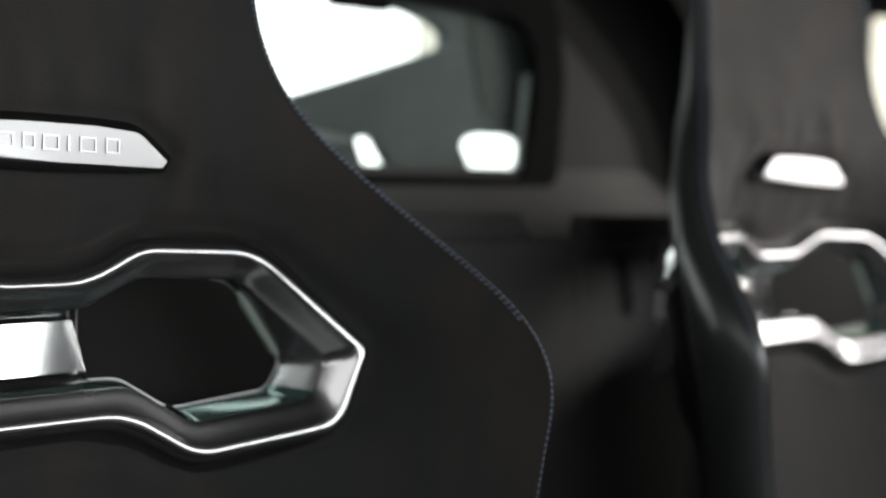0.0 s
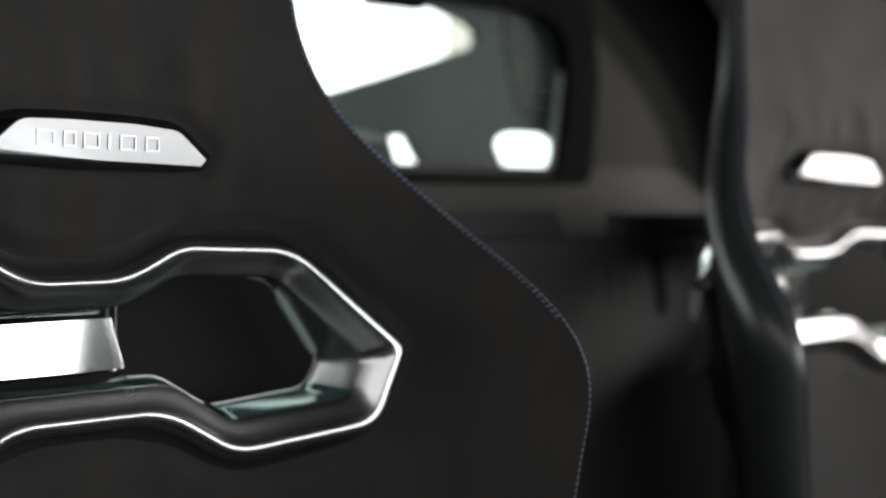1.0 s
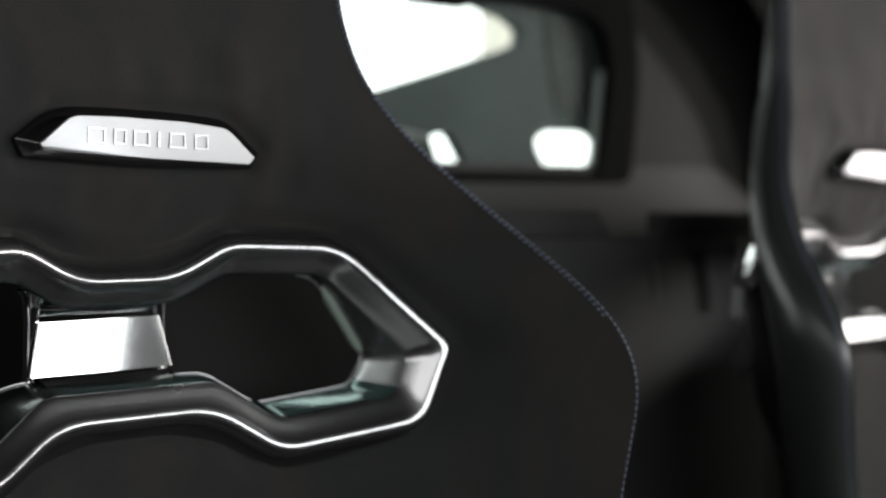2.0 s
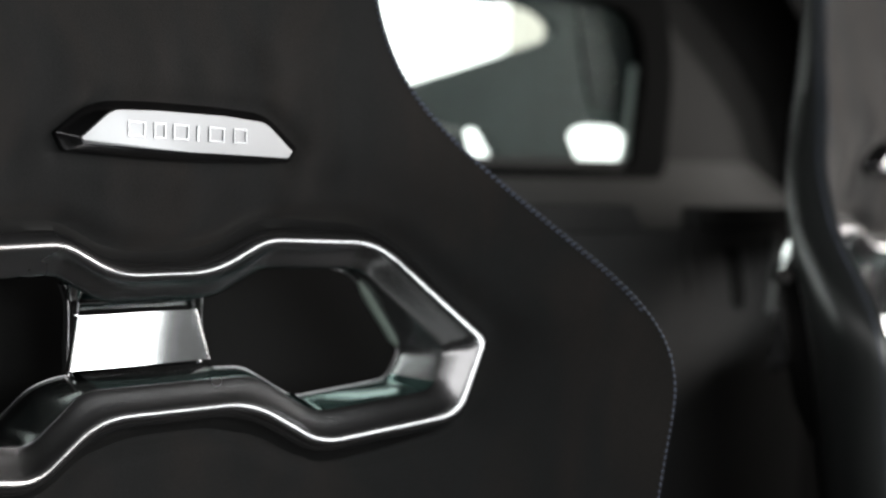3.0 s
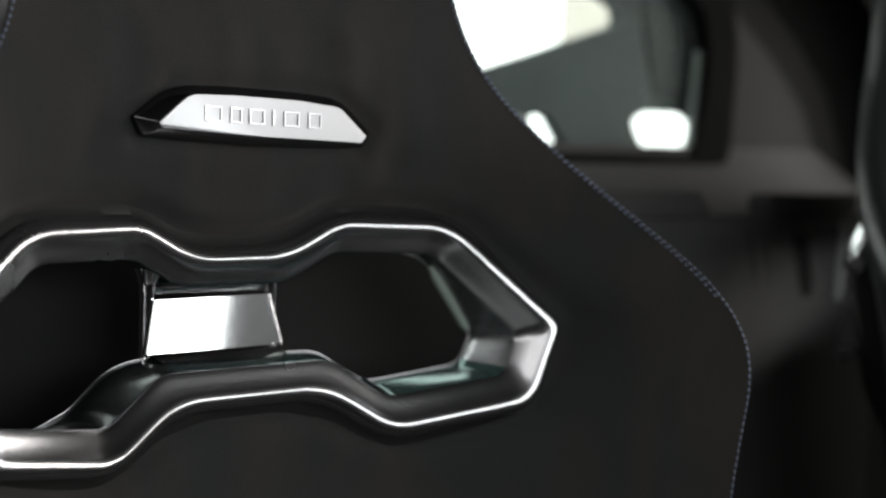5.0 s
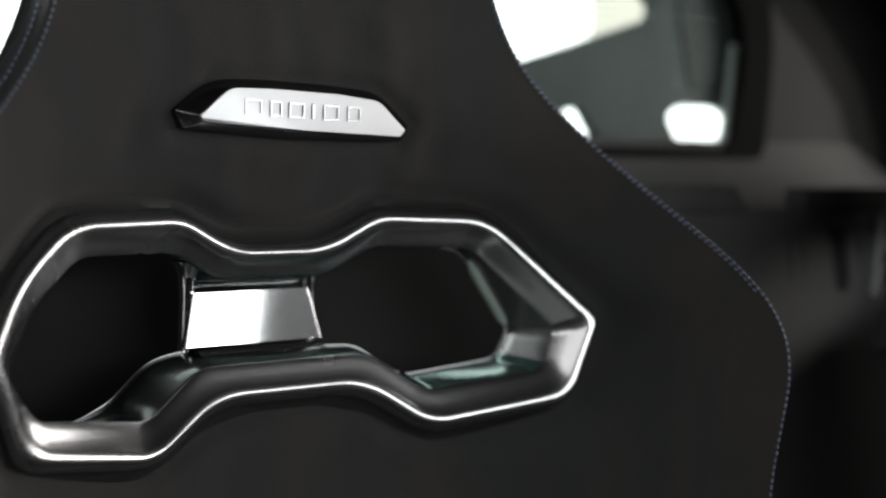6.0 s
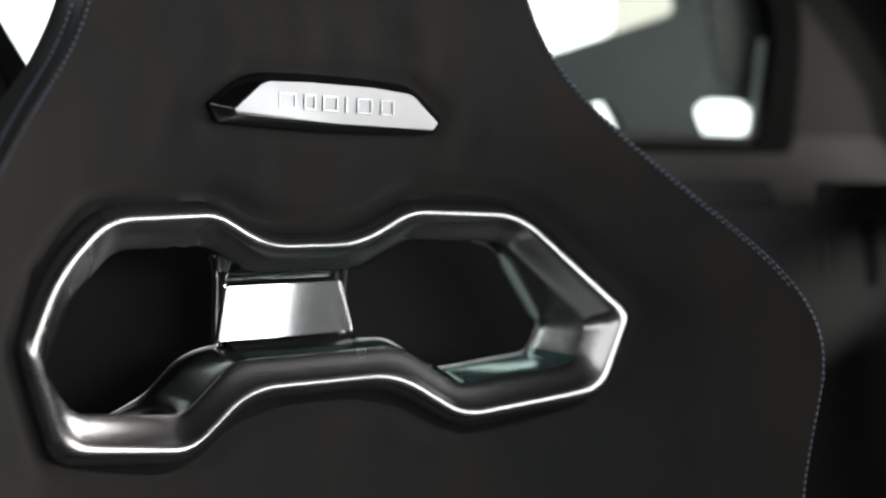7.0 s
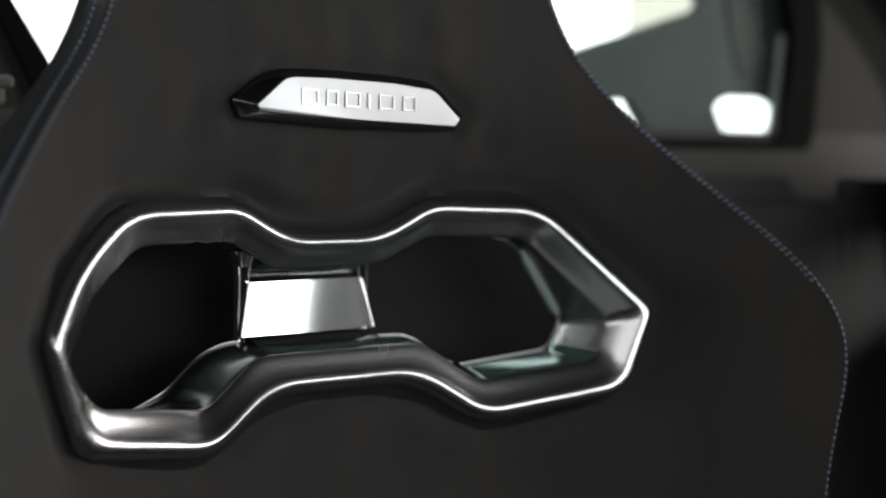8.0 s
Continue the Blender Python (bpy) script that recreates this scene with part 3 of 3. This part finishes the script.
part("pane", plate([WIN], 0.2765, 0.2795), GLASS, window_1, smooth=False).visible_shadow = False
# dark pillar trim beside the window; its fillet steps darker in colour for shade
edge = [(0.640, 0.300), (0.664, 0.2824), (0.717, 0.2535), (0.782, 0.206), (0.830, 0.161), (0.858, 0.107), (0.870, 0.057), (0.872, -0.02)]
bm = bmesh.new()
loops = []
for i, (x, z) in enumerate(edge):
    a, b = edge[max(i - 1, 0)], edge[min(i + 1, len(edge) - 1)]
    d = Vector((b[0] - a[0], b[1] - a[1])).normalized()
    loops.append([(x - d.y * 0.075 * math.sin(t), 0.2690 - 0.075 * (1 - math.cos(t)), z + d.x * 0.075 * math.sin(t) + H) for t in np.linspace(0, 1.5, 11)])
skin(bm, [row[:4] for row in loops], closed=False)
part("pillar_fillet", bm, TRIM_SHADED, None, "fillet into the pillar, coloured darker for shade", kind="structure")
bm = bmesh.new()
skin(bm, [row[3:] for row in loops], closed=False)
part("pillar_fillet_black", bm, PITCH, None, "end of the pillar fillet, blackened for shade", kind="structure")
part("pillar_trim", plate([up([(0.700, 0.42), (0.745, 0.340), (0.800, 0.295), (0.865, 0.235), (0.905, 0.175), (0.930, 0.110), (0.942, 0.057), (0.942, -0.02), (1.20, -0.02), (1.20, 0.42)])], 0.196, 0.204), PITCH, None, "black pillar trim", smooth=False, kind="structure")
# engine cover outside, with openings onto the studio
o1 = up(rounded([(0.5690, 0.2300), (0.5700, 0.2440), (0.5520, 0.2540), (0.5146, 0.2615), (0.4400, 0.2660), (-0.6, 0.38), (-0.6, 0.13), (0.27, 0.1382), (0.3980, 0.1777), (0.4600, 0.1960)], 0.008))
o2 = up(rounded([(0.4570, 0.1415), (0.4825, 0.1445), (0.5040, 0.1165), (0.4700, 0.1145)], 0.006))
o3 = up(rounded([(0.5905, 0.1410), (0.6060, 0.1500), (0.6700, 0.1505), (0.6860, 0.1420), (0.6770, 0.1105), (0.6110, 0.1100)], 0.010))
part("engine_cover", plate([[(-0.8, 0.5), (1.3, 0.5), (1.3, 1.3), (-0.8, 1.3)], o1, o2, o3], 0.287, 0.300), COVER, None, "grey-green engine cover behind the rear window", smooth=False, kind="structure")
# added dark plate: shade at the cover's right end, put in as colour
part("cover_shade", plate([up(rounded([(0.592, 0.310), (0.604, 0.225), (0.622, 0.165), (0.720, 0.160), (0.720, 0.310)], 0.012))], 0.2850, 0.2872), COVER_SHADED, bpy.data.objects["engine_cover"], "dark plate added for the shade on the engine cover", smooth=False)
# shelf below the window, its pads, and the carpeted wall
part("shelf", box(bmesh.new(), -0.75, 1.20, 0.115, 0.27, 0.30, H + 0.060, 0.004), TRIM_LIT, None, "grey shelf below the rear window", smooth=False, kind="structure")
# bulkhead coloured dark for shade behind the seats; lighter panel added between them
part("wall_bulkhead", box(bmesh.new(), -0.75, 1.20, 0.100, 0.112, 0.0, H + 0.058, 0.002), FLEECE_SHADED, None, "lower bulkhead, coloured black for shade", smooth=False, kind="structure")
bm = bmesh.new()
rows = skin(bm, [[(x, y, z + H) for x in (0.33, 0.46, 0.59, 0.72)] for z, y in ((0.0625, 0.100), (0.0600, 0.0955), (0.030, 0.0940), (0.005, 0.0940), (-0.030, 0.0945), (-0.150, 0.0955), (-0.400, 0.0960), (-0.600, 0.0970))], closed=False)
part("bulkhead_panel", bm, FLEECE, None, "dark fleece panel bulging between the seats, added where light falls", kind="structure")
for pts in ([(0.27, 0.0625), (0.485, 0.0625), (0.468, 0.082), (0.27, 0.083)], [(0.5535, 0.0625), (0.68, 0.0625), (0.68, 0.0795), (0.556, 0.0797)]):
    pad = part("shelf_pad", plate([up(pts)], 0.0915, 0.112), FOAM, None, "", smooth=False)
    tagged(pad, "black foam pad lying on the grey shelf", "pad", "pads on the shelf")
# slim strip on the lower bulkhead, and the fillet at the shelf's back
bm = bmesh.new()
skin(bm, [[Vector((0.655 + 0.10 * (z + 0.012) + a, b, z + H)) for a, b in ((0, 0.096), (0, 0.091), (0.0015, 0.0895), (0.0045, 0.0895), (0.006, 0.091), (0.006, 0.096))] for z in np.linspace(-0.014, 0.054, 6)])
tagged(part("trim_strip", bm, STRIP, None, "", smooth=False), "slim grey strip on the carpeted bulkhead", "trim strip")
bm = bmesh.new()
skin(bm, [[(x, 0.2692 - 0.080 * (1 - math.sin(t)), H + 0.0602 + 0.058 * (1 - math.cos(t))) for x in (-0.74, 0.2, 0.8, 1.19)] for t in np.linspace(0, math.pi / 2, 8)], closed=False)
part("shelf_fillet", bm, TRIM_LIT, None, "grey curved fillet behind the shelf, coloured lighter for light", kind="structure")
# lit edge of the rear pane and the dark tab over the window
part("pane_edge", plate([up([(0.664, 0.118), (0.671, 0.118), (0.681, 0.212), (0.674, 0.212)])], 0.2805, 0.2835), EDGE, window_1, "pale ground edge of the pane", smooth=False)
part("header_tab", box(bmesh.new(), 0.406, 0.470, 0.256, 0.2695, H + 0.2535, H + 0.30, 0.003), PITCH, window_1, "black tab at the window header", smooth=False)
# metal guide on the left pillar
guide = bmesh.new()
box(guide, -0.130, -0.112, 0.197, 0.203, H + 0.130, H + 0.138, 0.003)
box(guide, -0.124, -0.117, 0.199, 0.27, H + 0.120, H + 0.132, 0.003)
tagged(part("belt_guide", guide, STRIP, None, "", smooth=False), "small grey metal belt guide on the pillar", "belt guide")
# raised lip across the engine cover
lip = bmesh.new()
skin(lip, [[(x, 0.2868 - dy, H + 0.1435 - 0.078 * (x - 0.40) + h * dz) for dy, dz in ((0, 1), (0.003, 0.7), (0.0045, 0.0), (0.003, -0.7), (0, -1))] for x, h in ((0.28, 0.009), (0.36, 0.007), (0.42, 0.005), (0.454, 0.0025))], closed=False)
part("cover_lip", lip, STRIP, bpy.data.objects["engine_cover"], "raised lip of the engine cover")
# folds in the fleece of the lower bulkhead, and a black plate for a slot's shade
bulkhead = bpy.data.objects["bulkhead_panel"]
for x, lean, r in ((0.537, 0.26, 0.0040), (0.556, 0.20, 0.0028), (0.634, 0.18, 0.0040)):
    fold = bmesh.new()
    skin(fold, [[(x + lean * d + r * math.cos(a), 0.0943 - 0.7 * r * math.sin(a) * math.sin(math.pi * min(1.0, f + 0.25)), H + 0.052 - d) for a in np.linspace(0, math.pi, 9)] for f, d in ((f, 0.075 * f) for f in np.linspace(0, 0.75, 9))], closed=False)
    part("fold", fold, FLEECE, bulkhead)
part("slot_shade", plate([up(rounded([(0.593, 0.046), (0.612, 0.045), (0.6235, 0.004), (0.6205, -0.011), (0.608, -0.008)], 0.006))], 0.0930, 0.0970), PITCH, bulkhead, "black plate for the shade of a slot in the fleece", smooth=False)
